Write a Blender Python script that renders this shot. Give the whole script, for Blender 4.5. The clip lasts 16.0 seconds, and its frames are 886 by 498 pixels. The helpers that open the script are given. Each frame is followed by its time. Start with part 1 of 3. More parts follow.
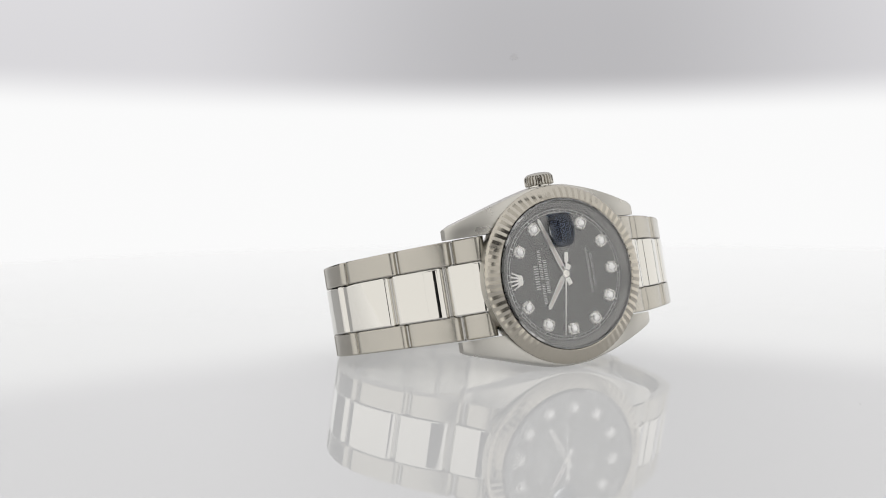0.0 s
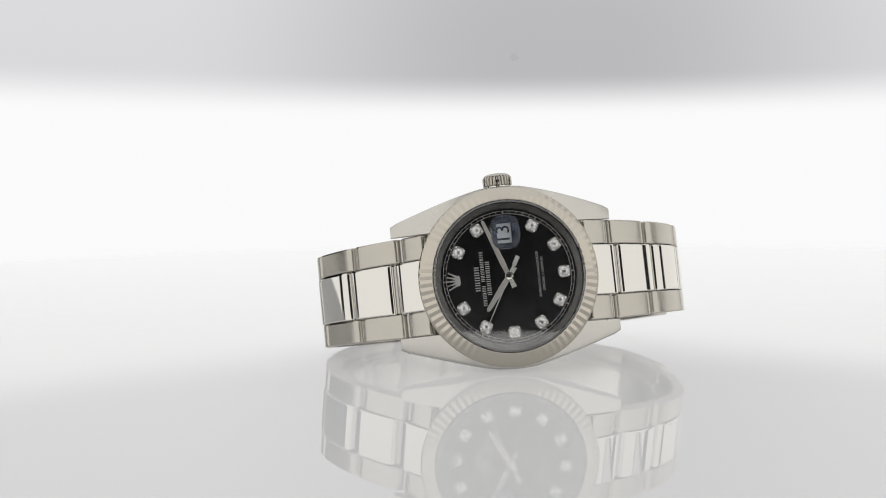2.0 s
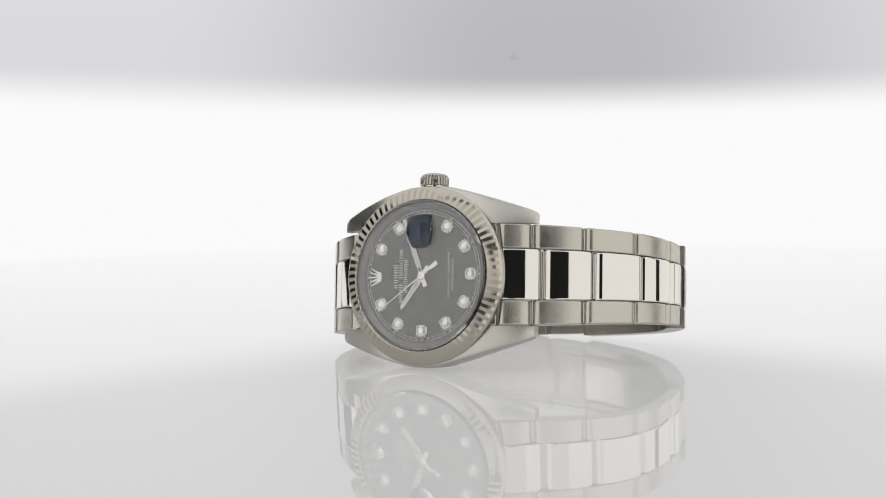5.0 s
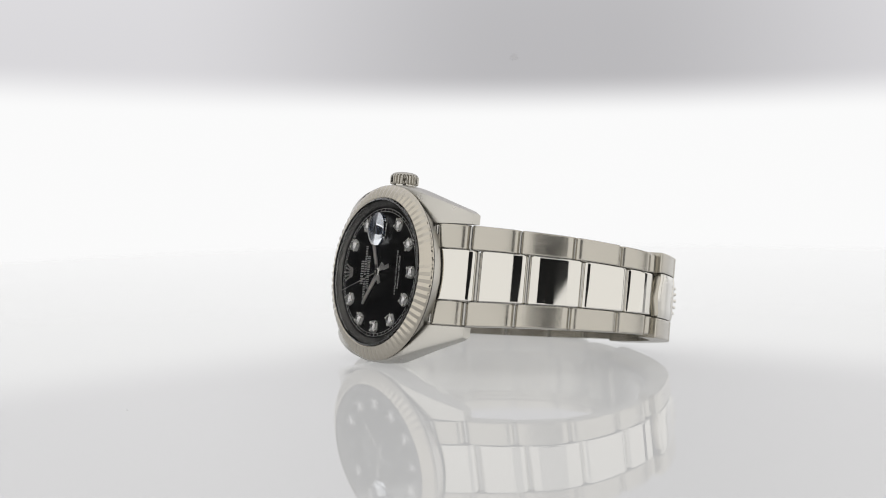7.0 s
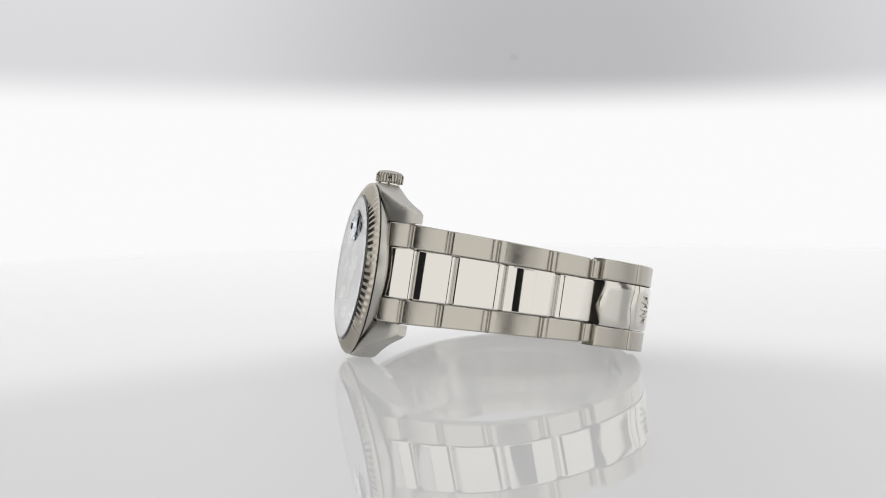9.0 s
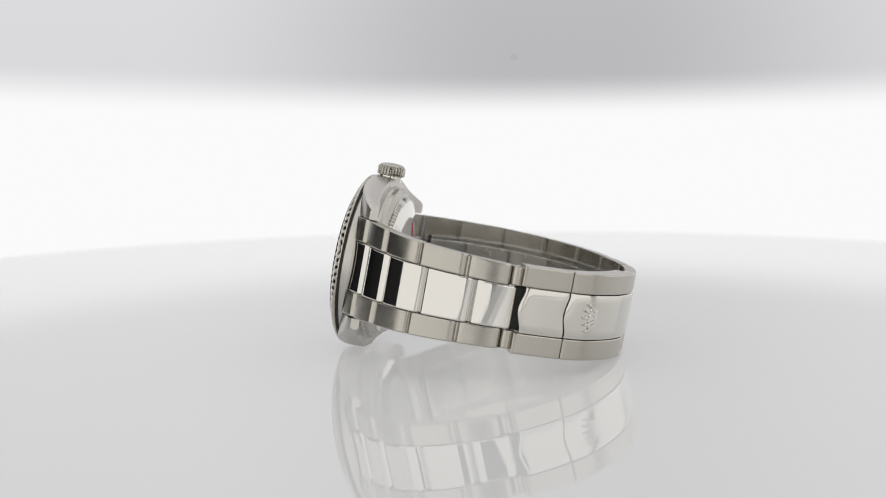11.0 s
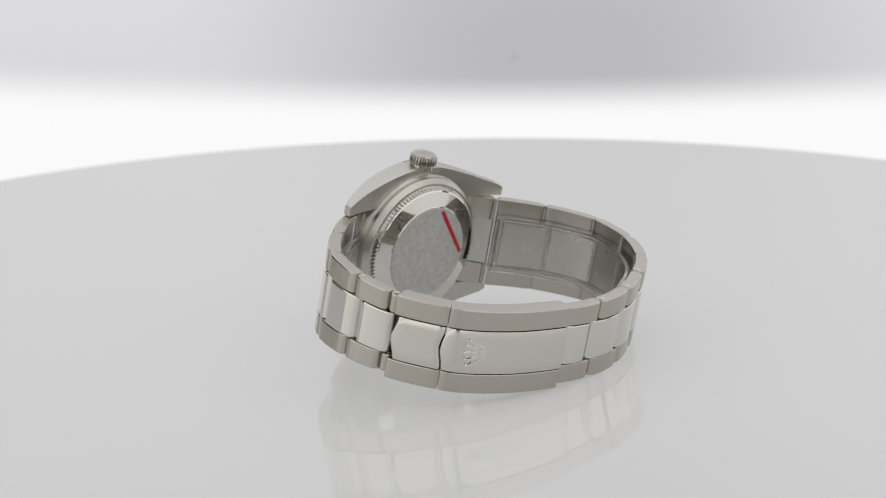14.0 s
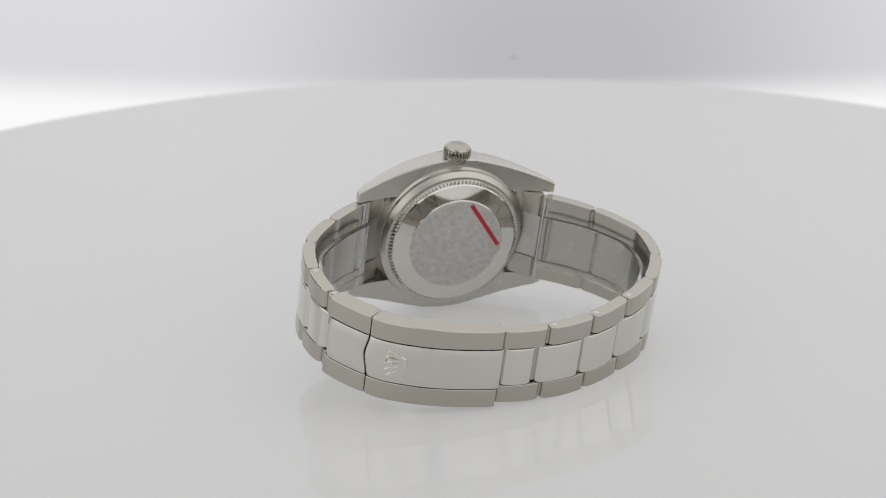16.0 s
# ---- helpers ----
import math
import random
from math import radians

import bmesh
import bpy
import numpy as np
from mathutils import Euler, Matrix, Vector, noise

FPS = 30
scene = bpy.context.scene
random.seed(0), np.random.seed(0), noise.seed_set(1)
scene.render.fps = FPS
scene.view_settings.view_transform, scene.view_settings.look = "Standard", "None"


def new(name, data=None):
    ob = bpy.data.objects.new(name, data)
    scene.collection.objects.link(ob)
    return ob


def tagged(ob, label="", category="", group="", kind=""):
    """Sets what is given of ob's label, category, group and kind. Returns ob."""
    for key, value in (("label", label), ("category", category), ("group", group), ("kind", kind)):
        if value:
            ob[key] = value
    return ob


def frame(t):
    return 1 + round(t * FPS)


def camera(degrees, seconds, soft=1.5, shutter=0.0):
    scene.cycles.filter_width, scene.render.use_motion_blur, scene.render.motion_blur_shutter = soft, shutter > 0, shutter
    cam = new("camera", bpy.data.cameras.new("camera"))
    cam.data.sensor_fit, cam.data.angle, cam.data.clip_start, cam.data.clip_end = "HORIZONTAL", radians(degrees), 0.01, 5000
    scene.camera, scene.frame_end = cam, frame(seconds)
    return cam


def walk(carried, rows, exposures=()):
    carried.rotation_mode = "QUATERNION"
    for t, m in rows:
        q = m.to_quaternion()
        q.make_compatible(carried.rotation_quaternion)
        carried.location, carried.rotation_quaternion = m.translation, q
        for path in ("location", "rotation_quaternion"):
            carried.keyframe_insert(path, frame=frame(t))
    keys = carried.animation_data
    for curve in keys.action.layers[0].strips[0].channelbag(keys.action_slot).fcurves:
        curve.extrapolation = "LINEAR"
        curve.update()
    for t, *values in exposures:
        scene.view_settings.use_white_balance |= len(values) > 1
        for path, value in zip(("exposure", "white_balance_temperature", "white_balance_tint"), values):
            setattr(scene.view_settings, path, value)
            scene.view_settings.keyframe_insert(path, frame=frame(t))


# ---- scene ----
MM = 0.001
LENS = 23.85


def rot(axis, degrees):
    return Matrix.Rotation(radians(degrees), 4, axis)


# The camera stands still; the turntable spins and, late in the clip, is tipped towards it.
ROLL, PITCH = 0.688, 4.940
HUB = Vector((10.184, -21.379, -439.823))   # the turntable's middle seen from the camera, mm
PIVOT = Vector((0, -24.134, 6.918))
SEEN = rot("Z", ROLL) @ rot("X", PITCH - 90)
EYE = SEEN.to_3x3().transposed() @ (-HUB) * MM
CAMERA_POSE = Matrix.Translation(EYE) @ SEEN.transposed()

cam = camera(LENS, 16.0, soft=1.0)
cam.data.dof.use_dof, cam.data.dof.focus_distance, cam.data.dof.aperture_fstop = True, 0.415, cam.data.lens / 3.2
walk(cam, [(0.0, CAMERA_POSE), (16.0, CAMERA_POSE)])

# seconds, spin, tip (degrees), shift up, towards the camera and aside (mm)
TURNS = [
    (0, 28.12, 0.00, 0.00, 0.00, 0.00),
    (0.5, 22.21, 0.00, 0.00, 0.00, 0.00),
    (1, 16.31, 0.00, 0.00, 0.00, 0.00),
    (1.5, 10.40, 0.00, 0.00, 0.00, 0.00),
    (2, 4.50, 0.00, 0.00, 0.00, 0.00),
    (2.5, -1.41, 0.00, 0.00, 0.00, 0.00),
    (3, -7.32, 0.00, 0.00, 0.00, 0.00),
    (3.5, -13.22, 0.00, 0.00, 0.00, 0.00),
    (4, -19.13, 0.00, 0.00, 0.00, 0.00),
    (4.5, -25.04, 0.00, 0.00, 0.00, 0.00),
    (5, -30.94, 0.00, 0.00, 0.00, 0.00),
    (5.5, -36.85, 0.00, 0.00, 0.00, 0.00),
    (6, -42.76, 0.00, 0.00, 0.00, 0.00),
    (6.5, -48.66, 0.00, 0.00, 0.00, 0.00),
    (7, -54.57, 0.00, 0.00, 0.00, 0.00),
    (7.5, -60.48, 0.00, 0.00, 0.00, 0.00),
    (8, -66.38, 0.00, 0.00, 0.00, 0.00),
    (8.5, -72.29, 0.00, 0.00, 0.00, 0.00),
    (9, -78.20, 0.00, 0.00, 0.00, 0.00),
    (9.5, -84.10, 0.07, 0.06, 0.05, -0.00),
    (10, -90.01, 0.47, 0.31, 0.32, -0.02),
    (10.5, -95.91, 1.19, 0.61, 0.70, -0.04),
    (11, -101.82, 2.18, 0.76, 1.07, -0.05),
    (11.5, -107.72, 3.24, 0.54, 1.37, -0.02),
    (12, -113.62, 4.40, 0.25, 1.63, -0.01),
    (12.5, -119.53, 5.84, 0.11, 1.73, 0.00),
    (13, -125.43, 7.44, 0.27, 1.75, -0.05),
    (13.5, -131.33, 8.89, 0.15, 1.60, -0.02),
    (14, -137.23, 10.15, 0.07, 1.30, -0.07),
    (14.5, -143.13, 11.38, -0.09, 0.84, -0.12),
    (15, -149.03, 12.67, -0.19, 0.08, -0.19),
    (15.5, -154.93, 13.97, -0.26, -0.40, -0.30),
    (16, -160.83, 15.30, -0.30, -0.42, -0.44),
]


def table_pose(spin, tip, up, near, aside):
    turn = rot("Z", ROLL) @ rot("X", PITCH - 90 + tip) @ rot("Z", spin)
    swing = rot("Z", ROLL) @ rot("X", tip) @ rot("Z", -ROLL)
    place = HUB + PIVOT - swing.to_3x3() @ PIVOT + Vector((aside, up, near))
    return CAMERA_POSE @ Matrix.Translation(place * MM) @ turn


# How the watch stands on the table: leaning back a little, crown uppermost.
STAND = Matrix.Translation(Vector((0.696, -27.675, 18.379)) * MM) @ rot("X", 90 - 10.212) @ rot("Z", 4.194)


# ---- world and light ----
world = bpy.data.worlds.new("dim_room")
scene.world = world
world.use_nodes = True
world.node_tree.nodes["Background"].inputs[0].default_value = (0.02, 0.02, 0.021, 1)
world.node_tree.nodes["Background"].inputs[1].default_value = 1.0
scene.view_settings.exposure = 0.0

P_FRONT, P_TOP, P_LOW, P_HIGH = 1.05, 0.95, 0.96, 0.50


# ---- materials ----
def material(name):
    m = bpy.data.materials.new(name)
    m.use_nodes = True
    return m, m.node_tree.nodes, m.node_tree.links, m.node_tree.nodes["Principled BSDF"]


def noise_at(nodes, links, scale, stretch=(1, 1, 1), detail=3.0, coords="Object"):
    tc = nodes.new("ShaderNodeTexCoord")
    mp = nodes.new("ShaderNodeMapping")
    mp.inputs["Scale"].default_value = stretch
    nz = nodes.new("ShaderNodeTexNoise")
    nz.inputs["Scale"].default_value = scale
    nz.inputs["Detail"].default_value = detail
    links.new(tc.outputs[coords], mp.inputs["Vector"])
    links.new(mp.outputs["Vector"], nz.inputs["Vector"])
    return nz.outputs["Fac"]


def ramp_to(nodes, links, fac, socket, low, high):
    r = nodes.new("ShaderNodeMapRange")
    r.inputs["From Min"].default_value, r.inputs["From Max"].default_value = 0.3, 0.7
    r.inputs["To Min"].default_value, r.inputs["To Max"].default_value = low, high
    links.new(fac, r.inputs["Value"])
    links.new(r.outputs["Result"], socket)


def bump_to(nodes, links, fac, b, strength, distance):
    n = nodes.new("ShaderNodeBump")
    n.inputs["Strength"].default_value, n.inputs["Distance"].default_value = strength, distance
    links.new(fac, n.inputs["Height"])
    links.new(n.outputs["Normal"], b.inputs["Normal"])


def metal(name, colour, rough_low, rough_high, stretch=None, bump=0.0, scale=1.0):
    m, n, l, b = material(name)
    b.inputs["Base Color"].default_value = (*colour, 1)
    b.inputs["Metallic"].default_value = 1
    wear = noise_at(n, l, 260, detail=4)
    ramp_to(n, l, wear, b.inputs["Roughness"], rough_low, rough_high)
    if stretch:
        lines = noise_at(n, l, scale, stretch, detail=2)
        bump_to(n, l, lines, b, bump, 0.00004)
    return m


STEEL = (0.50, 0.476, 0.425)
brushed = metal("brushed_steel", STEEL, 0.20, 0.27, (120, 9000, 120), 0.22)
polished = metal("polished_steel", (0.71, 0.693, 0.652), 0.03, 0.07)
satin = metal("satin_steel", (0.56, 0.544, 0.508), 0.26, 0.34, (5000, 400, 400), 0.10)
gold = metal("white_gold", (0.52, 0.485, 0.42), 0.14, 0.2)
back_steel = metal("caseback_steel", (0.60, 0.585, 0.56), 0.08, 0.16)
ring_steel = metal("inner_ring_steel", (0.11, 0.108, 0.104), 0.12, 0.2)
clasp_steel = metal("clasp_steel", (0.68, 0.66, 0.615), 0.11, 0.17)
hinge_steel = metal("hinge_steel", (0.45, 0.44, 0.42), 0.15, 0.25)
crown_steel = metal("crown_steel", (0.46, 0.44, 0.40), 0.14, 0.22)
pointer_steel = metal("pointer_steel", (0.72, 0.71, 0.69), 0.26, 0.34)
pin_steel = metal("pin_steel", (0.6, 0.6, 0.6), 0.1, 0.2)

sticker, n_, l_, b_ = material("foil_sticker")
b_.inputs["Base Color"].default_value = (0.50, 0.495, 0.475, 1)
b_.inputs["Metallic"].default_value = 0.35
mottle_ = n_.new("ShaderNodeMix")
mottle_.data_type = "RGBA"
mottle_.inputs[6].default_value, mottle_.inputs[7].default_value = (0.45, 0.445, 0.42, 1), (0.58, 0.575, 0.56, 1)
ramp_to(n_, l_, noise_at(n_, l_, 950, detail=6), mottle_.inputs[0], 0.0, 1.0)
l_.new(mottle_.outputs[2], b_.inputs["Base Color"])
ramp_to(n_, l_, noise_at(n_, l_, 700, detail=5), b_.inputs["Roughness"], 0.3, 0.55)
bump_to(n_, l_, noise_at(n_, l_, 700, detail=6), b_, 1.0, 0.0004)

red, n_, l_, b_ = material("red_tape")
b_.inputs["Base Color"].default_value = (0.42, 0.012, 0.02, 1)
ramp_to(n_, l_, noise_at(n_, l_, 500), b_.inputs["Roughness"], 0.3, 0.5)

black, n_, l_, b_ = material("black_lacquer")
b_.inputs["Base Color"].default_value = (0.006, 0.006, 0.0065, 1)
ramp_to(n_, l_, noise_at(n_, l_, 900), b_.inputs["Roughness"], 0.12, 0.2)

# near black; darkens the clasp and bezel gaps in place of shade
dark, n_, l_, b_ = material("dark_gap")
b_.inputs["Base Color"].default_value = (0.02, 0.02, 0.02, 1)
b_.inputs["Roughness"].default_value = 0.6

white_ink, n_, l_, b_ = material("white_print")
b_.inputs["Base Color"].default_value = (0.75, 0.75, 0.74, 1)
b_.inputs["Roughness"].default_value = 0.5
black_ink, n_, l_, b_ = material("black_print")
b_.inputs["Base Color"].default_value = (0.01, 0.01, 0.01, 1)
b_.inputs["Roughness"].default_value = 0.5
enamel, n_, l_, b_ = material("date_enamel")
b_.inputs["Base Color"].default_value = (0.82, 0.82, 0.8, 1)
b_.inputs["Roughness"].default_value = 0.45
lume, n_, l_, b_ = material("hand_inlay")
b_.inputs["Base Color"].default_value = (0.72, 0.66, 0.62, 1)
b_.inputs["Roughness"].default_value = 0.4


def clear(name, ior, tint, rough=0.0):
    m, n, l, b = material(name)
    b.inputs["Base Color"].default_value = (*tint, 1)
    b.inputs["Transmission Weight"].default_value = 1
    b.inputs["IOR"].default_value = ior
    b.inputs["Roughness"].default_value = rough
    return m


sapphire = clear("sapphire", 1.77, (1, 1, 1))
# the date lens and the crystal under it carry an anti-reflection coat
COAT = (0.10, 0.14, 0.24, 1)
lens_glass = clear("coated_lens", 1.77, (0.90, 0.94, 1.0))
lens_glass.node_tree.nodes["Principled BSDF"].inputs["Specular Tint"].default_value = COAT
n_, l_ = sapphire.node_tree.nodes, sapphire.node_tree.links
tc_ = n_.new("ShaderNodeTexCoord")
xyz_ = n_.new("ShaderNodeSeparateXYZ")
l_.new(tc_.outputs["Object"], xyz_.inputs[0])
edges_ = []
for axis_, at_, half_ in (("X", 0.0, 0.0026), ("Y", 0.009, 0.0030)):
    c_ = n_.new("ShaderNodeMath")
    c_.operation = "COMPARE"
    c_.inputs[1].default_value, c_.inputs[2].default_value = at_, half_
    l_.new(xyz_.outputs[axis_], c_.inputs[0])
    edges_.append(c_)
both_ = n_.new("ShaderNodeMath")
both_.operation = "MULTIPLY"
l_.new(edges_[0].outputs[0], both_.inputs[0])
l_.new(edges_[1].outputs[0], both_.inputs[1])
coat_ = n_.new("ShaderNodeMix")
coat_.data_type = "RGBA"
coat_.inputs[6].default_value, coat_.inputs[7].default_value = (1, 1, 1, 1), COAT
l_.new(both_.outputs[0], coat_.inputs[0])
l_.new(coat_.outputs[2], n_["Principled BSDF"].inputs["Specular Tint"])
# part metallic and part opaque white, standing in for a diamond's sparkle
diamond = clear("diamond", 2.2, (0.93, 0.92, 0.92))
diamond.node_tree.nodes["Principled BSDF"].inputs["Transmission Weight"].default_value = 0.25
diamond.node_tree.nodes["Principled BSDF"].inputs["Metallic"].default_value = 0.6
plastic = clear("clear_plastic", 1.46, (0.97, 0.97, 0.96), 0.15)

# opal acrylic with a glow added to weaken contact shadows, as if lit beneath
acrylic, n_, l_, b_ = material("glowing_opal_acrylic")
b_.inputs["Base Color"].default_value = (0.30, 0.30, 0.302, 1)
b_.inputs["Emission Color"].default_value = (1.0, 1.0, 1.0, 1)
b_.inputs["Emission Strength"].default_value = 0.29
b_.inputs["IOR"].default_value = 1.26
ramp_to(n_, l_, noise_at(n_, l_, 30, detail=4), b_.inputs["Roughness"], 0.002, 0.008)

speck, n_, l_, b_ = material("grey_dust")
b_.inputs["Base Color"].default_value = (0.12, 0.12, 0.12, 1)
b_.inputs["Roughness"].default_value = 0.9

wall_dust, n_, l_, b_ = material("pale_dust")
b_.inputs["Base Color"].default_value = (0.45, 0.44, 0.44, 1)
b_.inputs["Roughness"].default_value = 0.9

felt, n_, l_, b_ = material("dark_wall_paint")
b_.inputs["Base Color"].default_value = (0.03, 0.03, 0.032, 1)
ramp_to(n_, l_, noise_at(n_, l_, 40), b_.inputs["Roughness"], 0.7, 0.9)


def luminous(name, colour, strength):
    m = bpy.data.materials.new(name)
    m.use_nodes = True
    n, l = m.node_tree.nodes, m.node_tree.links
    n.remove(n["Principled BSDF"])
    e = n.new("ShaderNodeEmission")
    e.inputs["Color"].default_value = (*colour, 1)
    e.inputs["Strength"].default_value = strength
    l.new(e.outputs[0], n["Material Output"].inputs["Surface"])
    return m, n, l, e


def smooth_step(n, l, value, a, b, low, high):
    r = n.new("ShaderNodeMapRange")
    r.interpolation_type = "SMOOTHSTEP"
    r.inputs["From Min"].default_value, r.inputs["From Max"].default_value = a, b
    r.inputs["To Min"].default_value, r.inputs["To Max"].default_value = low, high
    l.new(value, r.inputs["Value"])
    return r.outputs["Result"]


# ---- mesh helpers ----
def finish(me, mat, angle=32):
    me.materials.append(mat)
    me.polygons.foreach_set("use_smooth", [True] * len(me.polygons))
    me.set_sharp_from_angle(angle=radians(angle))
    me.update()


def part(name, bm, mat, parent=None, label="", angle=32):
    """One mesh object under its thing."""
    me = bpy.data.meshes.new(name)
    bmesh.ops.recalc_face_normals(bm, faces=bm.faces)
    bm.to_mesh(me)
    bm.free()
    finish(me, mat, angle)
    ob = new(name, me)
    ob.parent = parent
    return tagged(ob, label)


def loft(rings, closed=True, caps=True, bm=None):
    """A skin over rings of points; each ring is a closed loop."""
    bm = bm or bmesh.new()
    rows = [[bm.verts.new(Vector(p) * MM) for p in ring] for ring in rings]
    k = len(rows[0])
    for a, b in zip(rows, rows[1:] + ([rows[0]] if closed == "ring" else [])):
        for i in range(k):
            bm.faces.new((a[i], a[(i + 1) % k], b[(i + 1) % k], b[i]))
    if caps and closed != "ring":
        bm.faces.new(rows[0][::-1])
        bm.faces.new(rows[-1])
    return bm


def lathe(profile, steps=96, axis="W", at=(0, 0, 0), bm=None, cap=True):
    """Turns (radius, height) pairs round the w axis, or round v for the crown."""
    rings = []
    for r, h in profile:
        ring = []
        for i in range(steps):
            a = 2 * math.pi * i / steps
            x, y = r * math.cos(a), r * math.sin(a)
            p = (x, y, h) if axis == "W" else (x, h, -y)
            ring.append((p[0] + at[0], p[1] + at[1], p[2] + at[2]))
        rings.append(ring)
    return loft(rings, caps=cap, bm=bm)


def slab(outline, low, high, bm=None, chamfer=0.0):
    """A flat plate from an outline of (u, v), with a chamfered upper edge."""
    if chamfer:
        cx = sum(p[0] for p in outline) / len(outline)
        cy = sum(p[1] for p in outline) / len(outline)
        size = max(math.hypot(p[0] - cx, p[1] - cy) for p in outline)
        k = 1 - chamfer / size
        inner = [(cx + (p[0] - cx) * k, cy + (p[1] - cy) * k) for p in outline]
        rings = [[(*p, low) for p in outline], [(*p, high - chamfer) for p in outline], [(*p, high) for p in inner]]
    else:
        rings = [[(*p, low) for p in outline], [(*p, high) for p in outline]]
    return loft(rings, bm=bm)


def box(x0, x1, y0, y1, z0, z1, bevel=0.0, bm=None):
    """A box in metres with rounded edges."""
    bm = bm or bmesh.new()
    made = bmesh.ops.create_cube(bm, size=1)["verts"]
    for v in made:
        v.co = Vector(((x0 + x1) / 2 + v.co.x * (x1 - x0), (y0 + y1) / 2 + v.co.y * (y1 - y0), (z0 + z1) / 2 + v.co.z * (z1 - z0)))
    if bevel:
        bmesh.ops.bevel(bm, geom=list({e for v in made for e in v.link_edges}), offset=bevel, segments=3, profile=0.5, affect="EDGES")
    return bm


def turned(points, degrees, at=(0, 0)):
    c, s = math.cos(radians(degrees)), math.sin(radians(degrees))
    return [(at[0] + x * c - y * s, at[1] + x * s + y * c) for x, y in points]


def clock(hour, r):
    """A place on the dial: twelve lies at -u, three at +v."""
    a = radians(30 * hour)
    return (-r * math.cos(a), r * math.sin(a))


# ---- the light booth ----
def panel(name, corners, thick, mat, label):
    """A flat luminous board between four corners, with some thickness."""
    bm = bmesh.new()
    c = [Vector(p) for p in corners]
    n = (c[1] - c[0]).cross(c[3] - c[0]).normalized() * thick
    front = [bm.verts.new(p) for p in c]
    rear = [bm.verts.new(p - n) for p in c]
    bm.faces.new(front)
    bm.faces.new(rear[::-1])
    for i in range(4):
        bm.faces.new((front[i], rear[i], rear[(i + 1) % 4], front[(i + 1) % 4]))
    return tagged(part(name, bm, mat), label, "light panel", kind="structure")


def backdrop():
    """The curved white sweep behind the turntable and the dimmer hood above it, both painted in emission."""
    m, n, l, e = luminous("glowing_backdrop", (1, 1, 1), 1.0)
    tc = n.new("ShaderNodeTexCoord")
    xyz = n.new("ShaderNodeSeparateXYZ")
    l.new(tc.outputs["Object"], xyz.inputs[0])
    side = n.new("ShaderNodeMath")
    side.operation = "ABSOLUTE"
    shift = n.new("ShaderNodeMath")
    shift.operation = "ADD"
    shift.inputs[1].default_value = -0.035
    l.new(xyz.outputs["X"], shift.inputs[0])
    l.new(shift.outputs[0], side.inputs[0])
    # hood brightens to both sides, a light falloff painted into the glow
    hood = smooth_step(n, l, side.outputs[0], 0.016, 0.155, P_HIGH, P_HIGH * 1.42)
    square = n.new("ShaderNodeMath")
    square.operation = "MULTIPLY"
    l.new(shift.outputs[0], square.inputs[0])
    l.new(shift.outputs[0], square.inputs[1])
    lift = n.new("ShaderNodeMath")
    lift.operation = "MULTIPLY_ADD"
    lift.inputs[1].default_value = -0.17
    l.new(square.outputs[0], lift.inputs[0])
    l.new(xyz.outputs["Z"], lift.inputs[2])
    # painted brightening up the hood, which lightens the table's reflection
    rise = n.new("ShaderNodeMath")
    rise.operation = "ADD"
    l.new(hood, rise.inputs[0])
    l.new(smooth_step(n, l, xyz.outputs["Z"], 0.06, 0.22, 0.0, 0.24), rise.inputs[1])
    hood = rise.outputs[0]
    # the hood's soft lower edge is put into the glow as well
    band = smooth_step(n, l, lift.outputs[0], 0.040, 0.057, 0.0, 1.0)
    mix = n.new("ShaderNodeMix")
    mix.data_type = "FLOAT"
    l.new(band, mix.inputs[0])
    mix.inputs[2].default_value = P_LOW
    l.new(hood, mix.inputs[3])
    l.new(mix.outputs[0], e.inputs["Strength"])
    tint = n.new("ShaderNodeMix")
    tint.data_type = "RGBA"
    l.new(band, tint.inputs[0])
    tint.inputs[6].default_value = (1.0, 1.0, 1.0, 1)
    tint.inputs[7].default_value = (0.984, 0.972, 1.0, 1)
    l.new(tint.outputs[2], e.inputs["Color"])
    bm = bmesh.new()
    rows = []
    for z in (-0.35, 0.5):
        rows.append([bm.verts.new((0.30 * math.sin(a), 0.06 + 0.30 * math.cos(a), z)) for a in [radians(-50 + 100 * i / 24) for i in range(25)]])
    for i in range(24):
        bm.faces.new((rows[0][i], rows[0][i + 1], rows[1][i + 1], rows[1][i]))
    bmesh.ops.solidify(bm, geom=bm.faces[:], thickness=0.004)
    tagged(part("backdrop", bm, m), "glowing white curved backdrop, light falloff painted on its grey upper hood", "backdrop", kind="structure")


def wall_speck():
    """A grain of dust, placed on the backdrop to fit the camera's view."""
    bm = bmesh.new()
    bmesh.ops.create_icosphere(bm, subdivisions=2, radius=0.0007)
    bm.transform(Matrix.Translation((0.0178, 0.3572, 0.0630)) @ Matrix.Diagonal((1.1, 0.5, 0.9, 1)))
    tagged(part("dust_grain", bm, wall_dust), "small pale grey dust grain placed to fit the camera's view", "dust", kind="structure")


